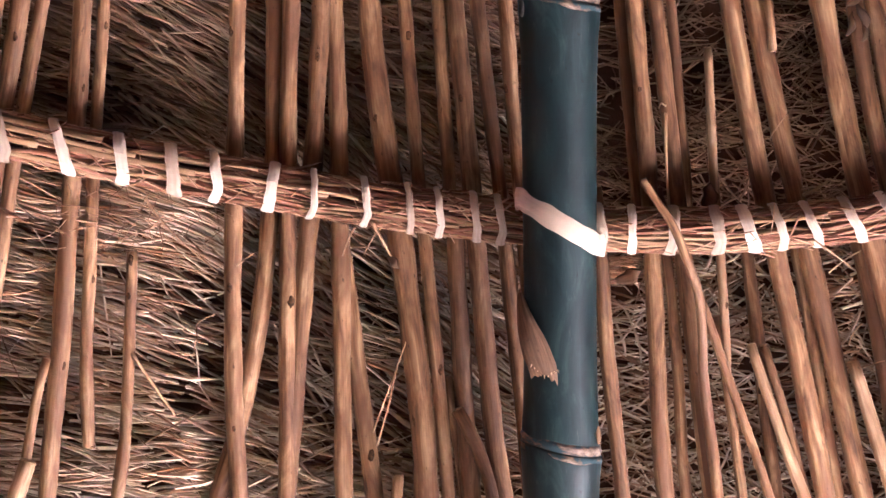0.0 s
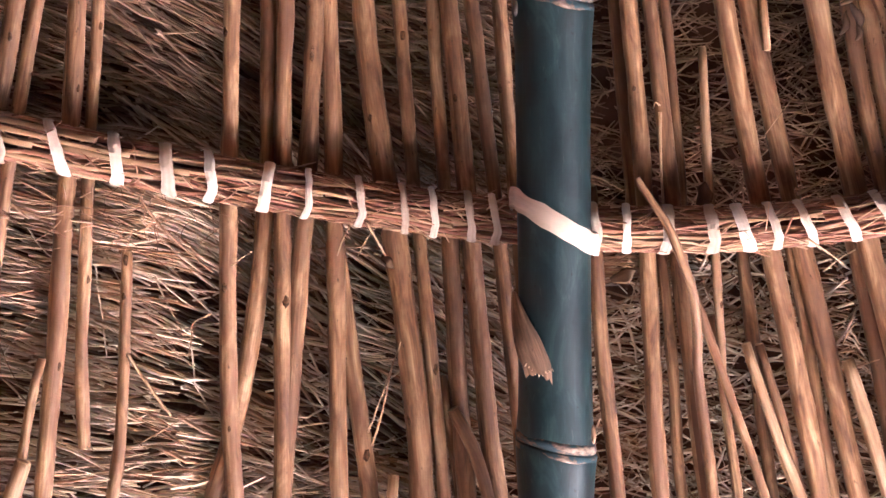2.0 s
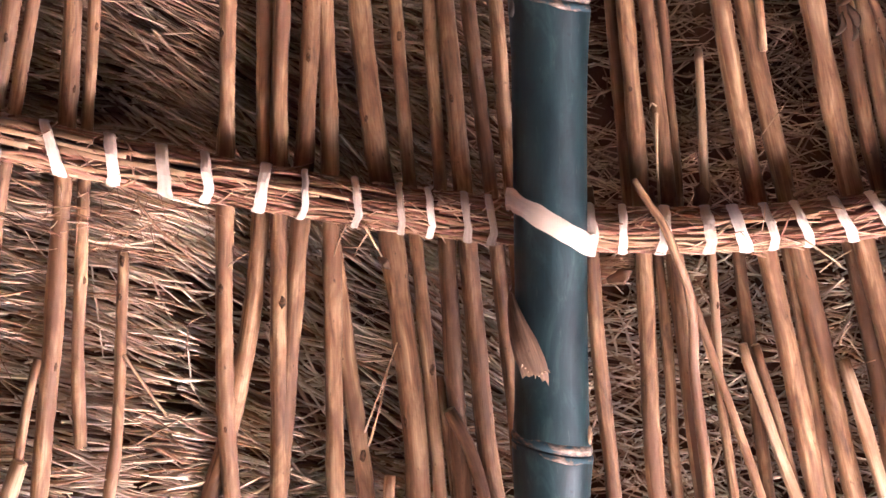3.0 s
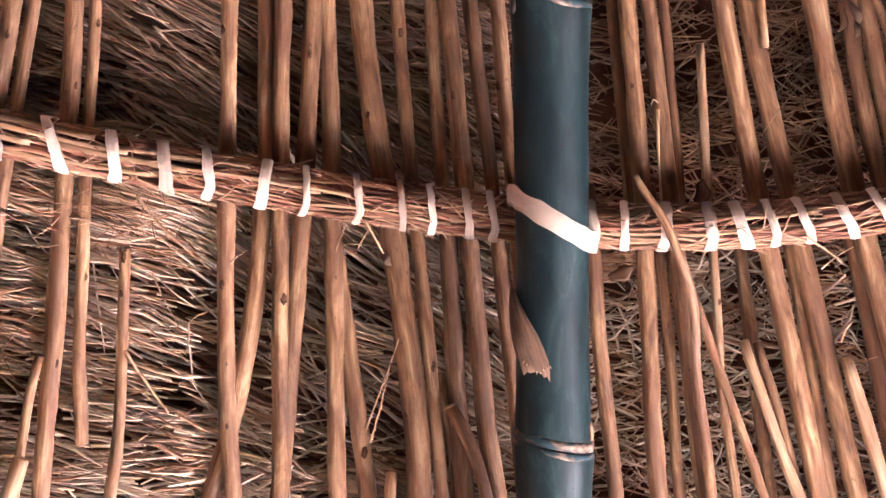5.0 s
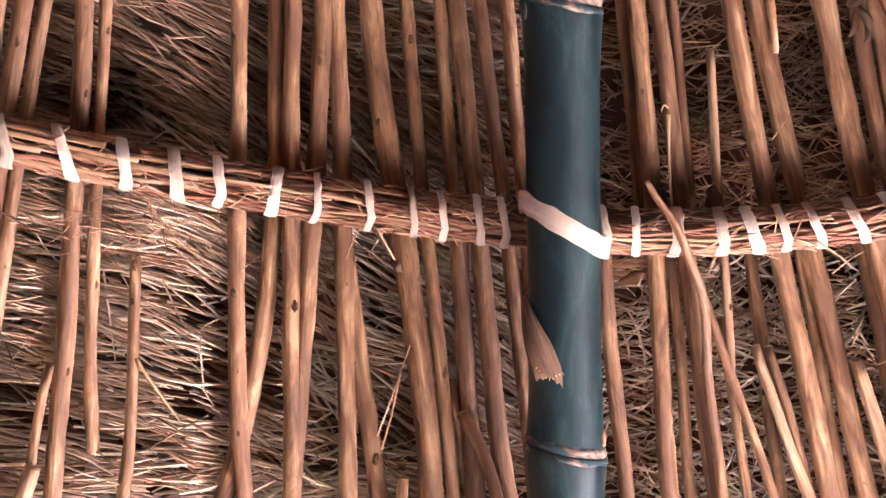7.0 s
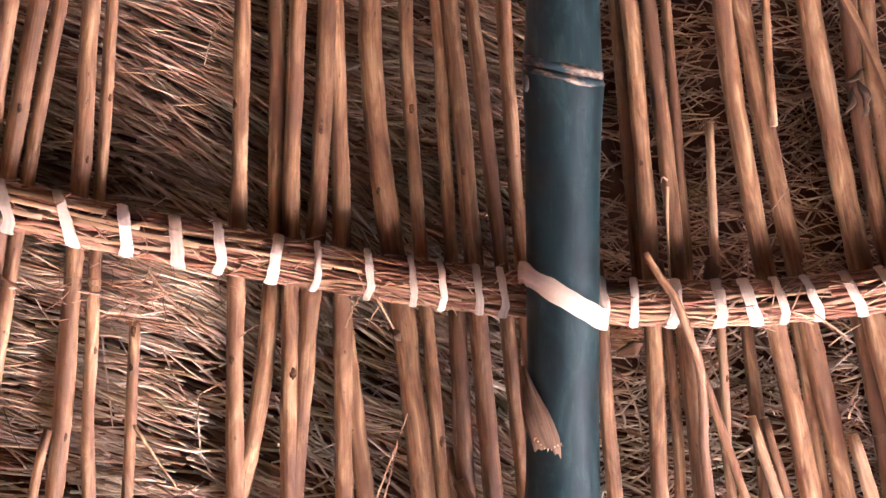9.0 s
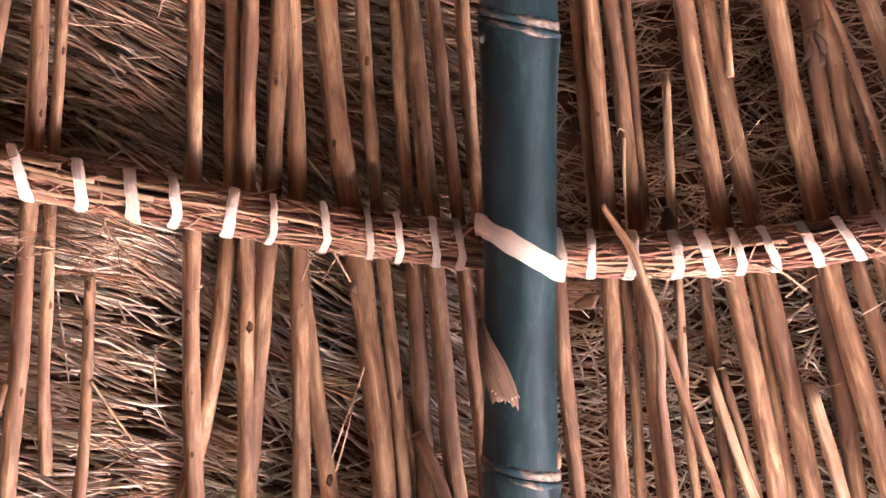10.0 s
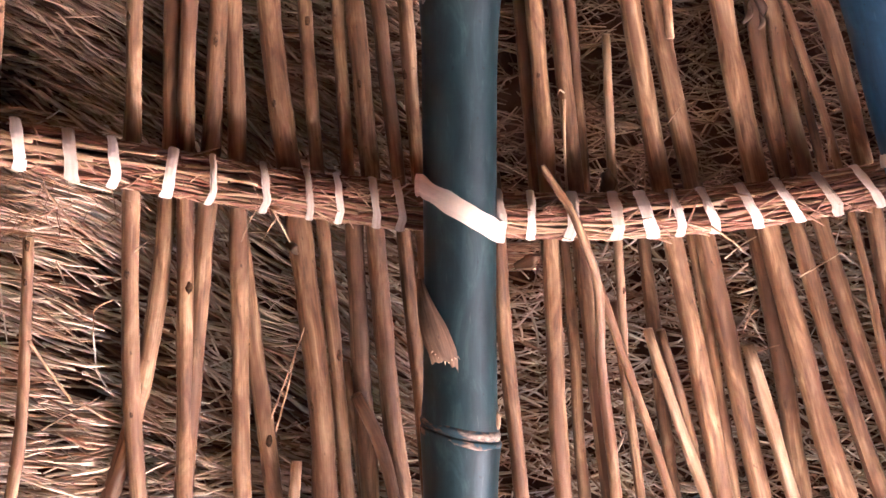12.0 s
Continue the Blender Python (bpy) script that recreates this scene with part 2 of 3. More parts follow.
# backing sheet behind the straw; its dark colour supplies the gaps' shade
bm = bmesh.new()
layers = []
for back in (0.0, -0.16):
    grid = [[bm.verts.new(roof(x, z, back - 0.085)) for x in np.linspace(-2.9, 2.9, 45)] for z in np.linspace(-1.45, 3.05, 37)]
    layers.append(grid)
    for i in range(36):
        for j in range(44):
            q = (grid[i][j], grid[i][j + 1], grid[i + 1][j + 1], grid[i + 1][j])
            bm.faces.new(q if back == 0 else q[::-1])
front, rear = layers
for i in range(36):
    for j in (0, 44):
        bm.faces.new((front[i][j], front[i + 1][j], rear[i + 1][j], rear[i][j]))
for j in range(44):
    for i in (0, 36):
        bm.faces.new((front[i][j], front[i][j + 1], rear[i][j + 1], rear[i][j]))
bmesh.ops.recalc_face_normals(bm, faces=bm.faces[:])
structure("roof_north", bm, SHADE_THATCH, "thatch backing sheet, darkened to the shade between the straws", "roof")
bm = bmesh.new()
corner = [(x, y, z) for x in (WEST - 0.3, EAST + 0.3) for y, z in ((RIDGE_Y + 0.1, RIDGE_Z), (SOUTH - 0.4, WALL_TOP - 0.25), (SOUTH - 0.4, WALL_TOP - 0.05), (RIDGE_Y + 0.1, RIDGE_Z + 0.2))]
v = [bm.verts.new(c) for c in corner]
bm.faces.new(v[:4]), bm.faces.new(v[4:][::-1])
for a in range(4):
    b = (a + 1) % 4
    bm.faces.new((v[b], v[a], v[a + 4], v[b + 4]))
bmesh.ops.recalc_face_normals(bm, faces=bm.faces[:])
structure("roof_south", bm, SHADE_THATCH, "opposite roof slope, out of view, in the same darkened thatch", "roof")

# ---- roof poles: upper end, lower end, four places along the roof from top to bottom, radius, distance in front of the thatch ----
LEFT_BAY = [
    (0.440, -0.400, -0.500, -0.543, -0.566, -0.590, 0.0127, 0.030),
    (0.440, -0.400, -0.464, -0.519, -0.558, -0.575, 0.0120, 0.032),
    (0.440, -0.400, -0.442, -0.496, -0.544, -0.572, 0.0093, 0.028),
    (0.440, -0.400, -0.412, -0.433, -0.457, -0.488, 0.0117, 0.034),
    (0.440, -0.239, -0.390, -0.406, -0.422, -0.426, 0.0080, 0.030),
    (-0.130, -0.400, -0.471, -0.493, -0.507, -0.529, 0.0064, 0.040),
    (-0.254, -0.400, -0.494, -0.512, -0.530, -0.548, 0.0111, 0.050),
    (-0.003, -0.400, -0.370, -0.375, -0.388, -0.410, 0.0077, 0.040),
]
MIDDLE_BAY = [
    (0.440, -0.400, -0.240, -0.246, -0.251, -0.235, 0.0107, 0.036),
    (0.440, -0.400, -0.202, -0.201, -0.227, -0.311, 0.0114, 0.019),
    (0.440, -0.400, -0.171, -0.183, -0.186, -0.190, 0.0106, 0.036),
    (0.440, -0.400, -0.141, -0.151, -0.173, -0.198, 0.0117, 0.032),
    (0.440, -0.400, -0.137, -0.125, -0.122, -0.117, 0.0110, 0.024),
    (0.028, -0.400, -0.126, -0.106, -0.089, -0.067, 0.0108, 0.014),
    (0.440, -0.400, -0.089, -0.074, -0.034, -0.024, 0.0150, 0.034),
    (0.440, -0.400, -0.048, -0.036, -0.009, 0.013, 0.0087, 0.028),
    (-0.272, -0.400, -0.052, -0.056, -0.060, -0.064, 0.0078, 0.050),
    (0.440, 0.015, -0.018, -0.007, 0.003, 0.008, 0.0083, 0.018),
    (0.440, -0.400, -0.005, 0.026, 0.051, 0.088, 0.0117, 0.026),
    (0.035, -0.400, 0.015, 0.021, 0.031, 0.043, 0.0118, 0.022),
    (-0.153, -0.400, 0.006, 0.016, 0.028, 0.042, 0.0058, 0.016),
]
INNER_BAY = [
    (-0.192, -0.400, 0.018, 0.049, 0.064, 0.079, 0.0082, 0.044),
    (0.440, -0.400, 0.021, 0.057, 0.088, 0.115, 0.0094, 0.024),
    (0.440, -0.400, 0.063, 0.084, 0.110, 0.137, 0.0096, 0.030),
    (0.074, -0.400, 0.181, 0.194, 0.211, 0.230, 0.0098, 0.030),
    (0.440, -0.400, 0.206, 0.238, 0.256, 0.277, 0.0110, 0.030),
    (0.440, -0.400, 0.230, 0.267, 0.300, 0.337, 0.0103, 0.034),
    (0.440, 0.014, 0.254, 0.269, 0.283, 0.293, 0.0064, 0.020),
    (0.075, -0.400, 0.256, 0.276, 0.290, 0.304, 0.0071, 0.022),
    (0.238, -0.155, 0.312, 0.320, 0.331, 0.338, 0.0058, 0.040),
    (-0.081, -0.400, 0.327, 0.345, 0.361, 0.379, 0.0064, 0.022),
]
RIGHT_BAY = [
    (-0.053, -0.400, 0.304, 0.345, 0.386, 0.414, 0.0060, 0.060),
    (0.440, -0.400, 0.318, 0.361, 0.421, 0.479, 0.0127, 0.036),
    (0.440, -0.400, 0.333, 0.396, 0.463, 0.529, 0.0127, 0.028),
    (0.440, 0.232, 0.368, 0.375, 0.381, 0.387, 0.0053, 0.044),
    (-0.113, -0.400, 0.367, 0.399, 0.436, 0.473, 0.0071, 0.046),
    (-0.115, -0.400, 0.384, 0.413, 0.441, 0.469, 0.0061, 0.030),
    (-0.133, -0.400, 0.486, 0.514, 0.542, 0.571, 0.0087, 0.050),
    (0.440, -0.400, 0.416, 0.472, 0.545, 0.638, 0.0150, 0.034),
    (0.440, -0.400, 0.468, 0.505, 0.582, 0.688, 0.0111, 0.036),
    (0.440, -0.400, 0.492, 0.531, 0.617, 0.717, 0.0108, 0.026),
    (0.011, -0.400, 0.420, 0.446, 0.471, 0.496, 0.0075, 0.012),
]
FAR_BAY = [
    (0.440, -0.400, 0.434, 0.563, 0.642, 0.723, 0.0057, 0.044),
    (0.440, -0.400, 0.493, 0.602, 0.667, 0.751, 0.0121, 0.026),
    (0.264, 0.021, 0.516, 0.547, 0.572, 0.597, 0.0057, 0.012),
    (0.440, -0.400, 0.629, 0.692, 0.751, 0.802, 0.0087, 0.016),
    (0.440, -0.400, 0.738, 0.774, 0.814, 0.857, 0.0100, 0.022),
    (0.057, -0.400, 0.666, 0.708, 0.749, 0.790, 0.0107, 0.022),
    (0.034, -0.400, 0.363, 0.381, 0.401, 0.421, 0.0089, -0.012),
    (0.044, -0.400, 0.490, 0.526, 0.553, 0.578, 0.0123, -0.004),
    (0.440, 0.014, 0.197, 0.213, 0.227, 0.242, 0.0102, -0.004),
]

rng = np.random.default_rng(7)
POLES = []


def roof_pole(row, pale, label):
    zt, zb, *xs, radius, off = row
    path, radii = [], []
    lo = 1.20 if zb < -0.39 else 1.0
    hi = -0.20 if zt > 0.43 else 0.0
    steps = max(5, int((zt - zb) * (lo - hi) / 0.022))
    seed = Vector(rng.uniform(-50, 50, 3))
    for k in range(steps + 1):
        s = hi + (lo - hi) * k / steps
        inside = min(max(s, 0.0), 1.0)
        z = zt + (zb - zt) * s
        x = cubic(xs, inside) + (s - inside) * (cubic(xs, inside + (0.02 if s < 0 else 0)) - cubic(xs, inside - (0 if s < 0 else 0.02))) / 0.02
        wob = noise.noise_vector(seed + Vector((0, 0, z * 9))) * (0.0014 if radius > 0.0085 else 0.0026)
        path.append(roof(x + wob.x, z, off) + Vector((0, wob.y, wob.z)))
        bump = 1 + 0.13 * noise.noise(seed + Vector((3, 0, z * 14))) + 0.05 * noise.noise(seed + Vector((0, 9, z * 60)))
        radii.append(radius * bump * (0.96 + 0.08 * s))
    if zb > -0.39:
        radii[-1] *= 0.92
    if zt < 0.43:
        radii[0] *= 0.95
    at = path[len(path) // 2]
    ob = thing("roof_pole", at, label, "pole", "roof poles")
    bm = bmesh.new()
    tube(bm, path, radii, 16, 0.12, 0.09)
    part("shaft", bm, PALE if pale else WOOD, ob)
    for cut, k, back in ((zt < 0.43, 0, 1), (zb > -0.39, -1, -2)):
        if cut:
            out = (path[k] - path[back]).normalized()
            bm = bmesh.new()
            tube(bm, [path[k] + out * radii[k] * s for s in (0.02, 0.16, 0.26)], [radii[k] * s for s in (0.95, 0.9, 0.6)], 12, 0.02, 0.2)
            part("cut_end", bm, PALE, ob, "pale cut end")
    POLES.append((ob, row, path, radii))


def pole_label(row, pale):
    zt, zb, *xs, radius, off = row
    size = "thick" if radius > 0.0118 else "thin" if radius < 0.0075 else "middling"
    lean = "bent" if abs(xs[1] + xs[2] - xs[0] - xs[3]) > 0.02 else "leaning" if abs(xs[0] - xs[3]) > 0.09 else "straight"
    if pale:
        return "pale peeled wooden stick with a broken end"
    ends = " with a cut end" if zt < 0.43 or zb > -0.39 else ""
    return f"{size} {lean} peeled brown wooden pole{ends}"


PALE_ROWS = ((LEFT_BAY, 6), (MIDDLE_BAY, 8), (RIGHT_BAY, 4), (RIGHT_BAY, 6), (INNER_BAY, 8))
for bay in (LEFT_BAY, MIDDLE_BAY, INNER_BAY, RIGHT_BAY, FAR_BAY):
    for k, row in enumerate(bay):
        pale = any(bay is b and k == i for b, i in PALE_ROWS)
        roof_pole(row, pale, pole_label(row, pale))


def add_knot(x, z, size):
    """A dark branch knot on the front of the pole that passes nearest to (x, z)."""
    best = None
    for ob, row, path, radii in POLES:
        for p, r in zip(path, radii):
            q = BASE.inverted() @ p
            miss = abs(q.x - x) + abs(q.z - z)
            if best is None or miss < best[0]:
                best = (miss, ob, q, r)
    _, ob, q, r = best
    dx = max(-0.6 * r, min(0.6 * r, x - q.x))
    eye = Vector((q.x + dx, q.y - math.sqrt(r * r - dx * dx) * 0.97, z))
    bm = bmesh.new()
    bmesh.ops.create_icosphere(bm, subdivisions=2, radius=1.0)
    for v in bm.verts:
        v.co *= 1 + 0.45 * noise.noise(v.co * 2 + eye * 40)
    bm.transform(BASE @ Matrix.Translation(eye) @ Matrix.Diagonal((size * 0.42, size * 0.22, size * 0.85, 1)))
    part("knot", bm, KNOT, ob, "dark branch knot")


for x, z, size in ((-0.249, 0.256, 0.0075), (-0.147, 0.239, 0.005), (-0.148, 0.227, 0.0065), (-0.041, 0.253, 0.008), (-0.500, 0.249, 0.007), (-0.419, 0.190, 0.006),
                   (-0.391, 0.263, 0.006), (-0.254, -0.046, 0.007), (-0.181, -0.063, 0.0095), (-0.447, -0.138, 0.008), (-0.087, -0.250, 0.009), (-0.033, -0.204, 0.0095),
                   (-0.003, -0.144, 0.009), (0.075, 0.190, 0.008), (0.021, 0.179, 0.006), (-0.080, 0.155, 0.006), (-0.250, -0.215, 0.005), (-0.370, -0.013, 0.008),
                   (-0.373, -0.056, 0.0055), (-0.417, -0.035, 0.007), (0.352, -0.067, 0.005), (0.323, -0.171, 0.005), (0.380, -0.171, 0.0055), (0.233, 0.190, 0.0055)):
    add_knot(x, z, size)

# ---- the painted bamboo poles ----
def bamboo_pole(x0, lean, nodes_at, z_low, z_high, radius, slant, paint, label):
    """Lies up the slope in front of the bundle; x0 at z = 0, lean sideways per metre; its nodes run aslant."""
    axis = lambda z: roof(x0 + lean * z, z, 0.145)
    ob = thing("bamboo_pole", axis(z_low), label, "pole", "bamboo poles")
    back = BASE.inverted()

    def skew(bm):
        for v in bm.verts:
            q = back @ v.co
            near = max(0.0, 1 - min(abs(q.z - z) for z in nodes_at) / 0.09)
            q.z -= slant * near * (q.x - x0 - lean * q.z)
            v.co = BASE @ q
        return bm

    stops = [z_low, *nodes_at, z_high]
    for a, b in zip(stops, stops[1:]):
        zs = [a + d for d in (0, 0.003, 0.009, 0.02, 0.04, 0.07, 0.11)] + [a + (b - a) * s for s in (0.35, 0.5, 0.65)] + [b - d for d in (0.11, 0.07, 0.04, 0.02, 0.009, 0.003, 0)]
        swell = (1.04, 1.05, 1.055, 1.045, 1.02, 1.0, 0.985, 0.98, 0.985, 0.99, 1.005, 1.025, 1.055, 1.095, 1.11, 1.10, 1.08)
        bm = bmesh.new()
        tube(bm, [axis(z) for z in zs], [radius * s for s in swell], 40, 0.0, 0.02)
        part("internode", skew(bm), paint, ob)
    for z in nodes_at:
        bm = bmesh.new()
        prof = ((-0.011, 1.10), (-0.007, 1.118), (-0.003, 1.115), (-0.001, 1.075), (0.001, 1.06), (0.003, 1.085), (0.007, 1.085), (0.012, 1.045))
        tube(bm, [axis(z + d) for d, _ in prof], [radius * s for _, s in prof], 40, 0.0, 0.06)
        part("node_ring", skew(bm), NODE, ob, "scuffed bare bamboo node")
    for k, z in enumerate(nodes_at):
        way = 1 if k % 2 else -1
        bm = bmesh.new()
        bmesh.ops.create_icosphere(bm, subdivisions=2, radius=1.0)
        for v in bm.verts:
            v.co *= 1 + 0.3 * noise.noise(v.co * 2.3 + Vector((k * 7.0, 0, 1)))
        bm.transform(BASE @ Matrix.Translation((x0 + lean * z + way * radius * 0.98, depth(x0, z) - 0.160, z + 0.014 * way)) @ Matrix.Diagonal((0.0045, 0.008, 0.011, 1)))
        part("bud_scar", bm, PALE if way > 0 else NODE, ob, "pale torn bud scar")
    return ob


bamboo_pole(0.1345, -0.010, (-0.749, -0.229, 0.287, 0.81), -1.2, 1.5, 0.0428, 0.22, PAINT, "thick bamboo pole in worn blue-green paint, lashed to the bundle")
bamboo_pole(0.680, -0.292, (-0.65, -0.12, 0.41, 0.93), -1.2, 1.5, 0.0385, 0.1, BLUE, "thick leaning bamboo pole in worn blue paint")

# ---- the long bundle of twigs with its bindings ----
BX = (-0.75, -0.611, -0.515, -0.359, -0.188, 0.011, 0.144, 0.276, 0.408, 0.493, 0.559, 0.63, 0.72)
BZ = (0.170, 0.150, 0.134, 0.103, 0.068, 0.042, 0.029, 0.021, 0.026, 0.037, 0.047, 0.060, 0.078)
BEND = np.polyfit(BX, BZ, 6)


def bundle_at(x):
    return roof(x, float(np.polyval(BEND, x)), 0.075)


def bundle_radius(x):
    return 0.0265 - 0.004 * max(0.0, x - 0.1) + 0.003 * max(0.0, -x - 0.2)


def bundle_frame(x):
    """Centre, up, out (to the room) and along at x."""
    c = bundle_at(x)
    along = (bundle_at(x + 0.01) - bundle_at(x - 0.01)).normalized()
    out = (BASE.to_3x3() @ Vector((0, -1, 0)))
    out = (out - along * out.dot(along)).normalized()
    return c, out.cross(along).normalized(), out, along


bundle = thing("twig_bundle", bundle_at(0.0), "long bundle of reddish-brown twigs bound with pale strips", "bundle")
X0, X1 = -0.74, 0.70
# filler tube whose dark colour gives the gaps between twigs their shade
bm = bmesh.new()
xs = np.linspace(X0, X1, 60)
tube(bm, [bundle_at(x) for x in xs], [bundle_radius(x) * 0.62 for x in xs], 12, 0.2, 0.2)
part("core", bm, SHADE_CORE, bundle, "dark filler core, coloured as the shade between the twigs")


def bundle_twig(k):
    length = rng.uniform(0.14, 0.55)
    a = rng.uniform(X0 - 0.2, X1 - 0.1)
    b = min(a + length, X1)
    a = max(a, X0)
    phi, rho = 2.399963 * k + rng.uniform(-0.3, 0.3), rng.uniform(0.74, 1.05)
    thick = 1.0 if (a + b) / 2 > -0.2 else 1.45
    drift, r = rng.uniform(-6.0, 6.0), rng.uniform(0.0012, 0.0034) * thick
    n = max(4, int((b - a) / 0.02))
    path, radii = [], []
    s0 = Vector(rng.uniform(-40, 40, 3))
    for i in range(n + 1):
        x = a + (b - a) * i / n
        c, up, out, along = bundle_frame(x)
        w = noise.noise(s0 + Vector((x * 14, 0, 0)))
        ang = phi + drift * x + 0.45 * w
        d = bundle_radius(x) * (rho + 0.06 * noise.noise(s0 + Vector((0, x * 20, 0)))) - r * 0.4
        path.append(c + up * (d * math.sin(ang)) + out * (d * math.cos(ang)))
        radii.append(r * (1 - 0.35 * i / n) * (1 + 0.15 * w))
    bm = bmesh.new()
    tube(bm, path, radii, 6, 0.3)
    part("twig", bm, BARK if rng.random() < 0.78 else PALE, bundle)


for k in range(230):
    bundle_twig(k)



def bundle_slat(x0, x1, ang, wide):
    """A flat split lath lying on the bundle."""
    centre, across, out_way, width = [], [], [], []
    for i in range(13):
        x = x0 + (x1 - x0) * i / 12
        c, up, out, along = bundle_frame(x)
        t = ang + 0.25 * noise.noise(Vector((x * 12, ang, 1)))
        way = up * math.sin(t) + out * math.cos(t)
        centre.append(c + way * bundle_radius(x) * 1.03)
        out_way.append(way)
        across.append(way.cross(along).normalized())
        width.append(wide * (1 + 0.25 * noise.noise(Vector((x * 30, 3, ang)))))
    bm = bmesh.new()
    strip(bm, centre, across, out_way, width, 0.0016)
    part("lath", bm, PALE, bundle, "pale split lath")


for x0, x1, ang, wide in ((-0.66, -0.40, 0.75, 0.011), (-0.52, -0.36, 0.35, 0.008), (-0.44, -0.29, 0.05, 0.009), (-0.60, -0.47, -0.1, 0.008), (-0.37, -0.22, 0.5, 0.006),
                          (-0.50, -0.33, -0.6, 0.007), (-0.30, -0.10, 0.1, 0.005), (0.20, 0.36, -0.3, 0.005), (0.30, 0.45, 0.3, 0.005), (-0.16, 0.02, -0.5, 0.005)):
    bundle_slat(x0, x1, ang, wide)

# each binding: place along the bundle, half its slant, width
TIES = ((-0.585, 0.012, 0.0145), (-0.512, 0.014, 0.0140), (-0.444, 0.0160, 0.0150), (-0.375, 0.0095, 0.0150), (-0.316, 0.0085, 0.0162), (-0.265, 0.0085, 0.0125),
        (-0.201, 0.0, 0.0136), (-0.151, 0.0055, 0.0085), (-0.090, 0.0072, 0.0092), (-0.039, 0.0070, 0.0085), (-0.004, 0.0070, 0.0085), (0.038, 0.0065, 0.0098),
        (0.068, 0.0080, 0.0098), (0.186, 0.0058, 0.0110), (0.222, 0.0020, 0.0098), (0.271, 0.0010, 0.0125), (0.323, 0.0048, 0.0138), (0.358, 0.0080, 0.0150),
        (0.395, 0.0082, 0.0105), (0.432, 0.0092, 0.0112), (0.479, 0.0105, 0.0125), (0.523, 0.012, 0.0120), (0.571, 0.013, 0.0130), (0.617, 0.013, 0.0110))
for k, (x, slant, wide) in enumerate(TIES):
    fold = rng.uniform(0.0, 0.018) if k not in (2, 4, 6) else 0.003
    centre, across, out_way, width = [], [], [], []
    for i in range(33):
        a = 2 * math.pi * (i / 32) + math.pi
        xx = x - slant * math.sin(a) - fold * max(0.0, -math.sin(a) - 0.5) + 0.0012 * noise.noise(Vector((k * 3.1, i * 0.4, 0)))
        c, up, out, along = bundle_frame(xx)
        rad = bundle_radius(xx) * (1.10 + 0.03 * noise.noise(Vector((k * 5.3, i * 0.5, 4))) + 0.0003 * i)
        way = up * math.sin(a) + out * math.cos(a)
        centre.append(c + way * rad)
        across.append((along + way * (0.12 * noise.noise(Vector((k, i * 0.6, 9))))).normalized())
        out_way.append(way)
        width.append(wide * (1 + 0.22 * noise.noise(Vector((k * 7.7, i * 0.35, 2))) + 0.12 * math.sin(a * 0.5)))
    bm = bmesh.new()
    strip(bm, centre, across, out_way, width, 0.0011)
    part("binding", bm, RAFFIA, bundle, "pale flat binding strip", False)

# the strap that lashes the bundle to the bamboo
strap = thing("lashing_strap", roof(0.135, 0.03, 0.145), "pale flat strap lashing bamboo and twig bundle together", "strap")
centre, across, out_way, width = [], [], [], []
for i in range(49):
    a = 2 * math.pi * i / 48
    rr = 0.0455
    deep = math.sin(a) * (rr if math.sin(a) > 0 else 0.118)
    c = BASE @ Vector((0.1345 + rr * math.cos(a) * (1.0 if math.sin(a) > 0 else 1.12), depth(0.135, 0.03) - 0.145 - deep, 0.031 - 0.027 * math.cos(a) - 0.003 * math.sin(a)))
    centre.append(c)
    out_way.append((BASE.to_3x3() @ Vector((math.cos(a), -math.sin(a), 0))).normalized())
    across.append((BASE.to_3x3() @ Vector((0.12 * abs(math.sin(a)), 0, 1))).normalized())
    width.append(0.026 + 0.003 * noise.noise(Vector((i * 0.3, 5, 1))))
bm = bmesh.new()
strip(bm, centre, across, out_way, width, 0.0014)
part("band", bm, RAFFIA, strap, "", False)

strap = thing("lashing_strap", roof(0.66, 0.085, 0.145), "pale yellow strap round the leaning bamboo", "strap")
centre, across, out_way, width = [], [], [], []
for i in range(33):
    a = 2 * math.pi * i / 32
    centre.append(BASE @ Vector((0.661 + 0.0465 * math.cos(a), depth(0.66, 0.085) - 0.145 - 0.0465 * math.sin(a), 0.085 - 0.002 * math.cos(a))))
    out_way.append((BASE.to_3x3() @ Vector((math.cos(a), -math.sin(a), 0))).normalized())
    across.append(BASE.to_3x3() @ Vector((0, 0, 1)))
    width.append(0.019)
bm = bmesh.new()
strip(bm, centre, across, out_way, width, 0.0014)
part("band", bm, RAFFIA, strap, "", False)

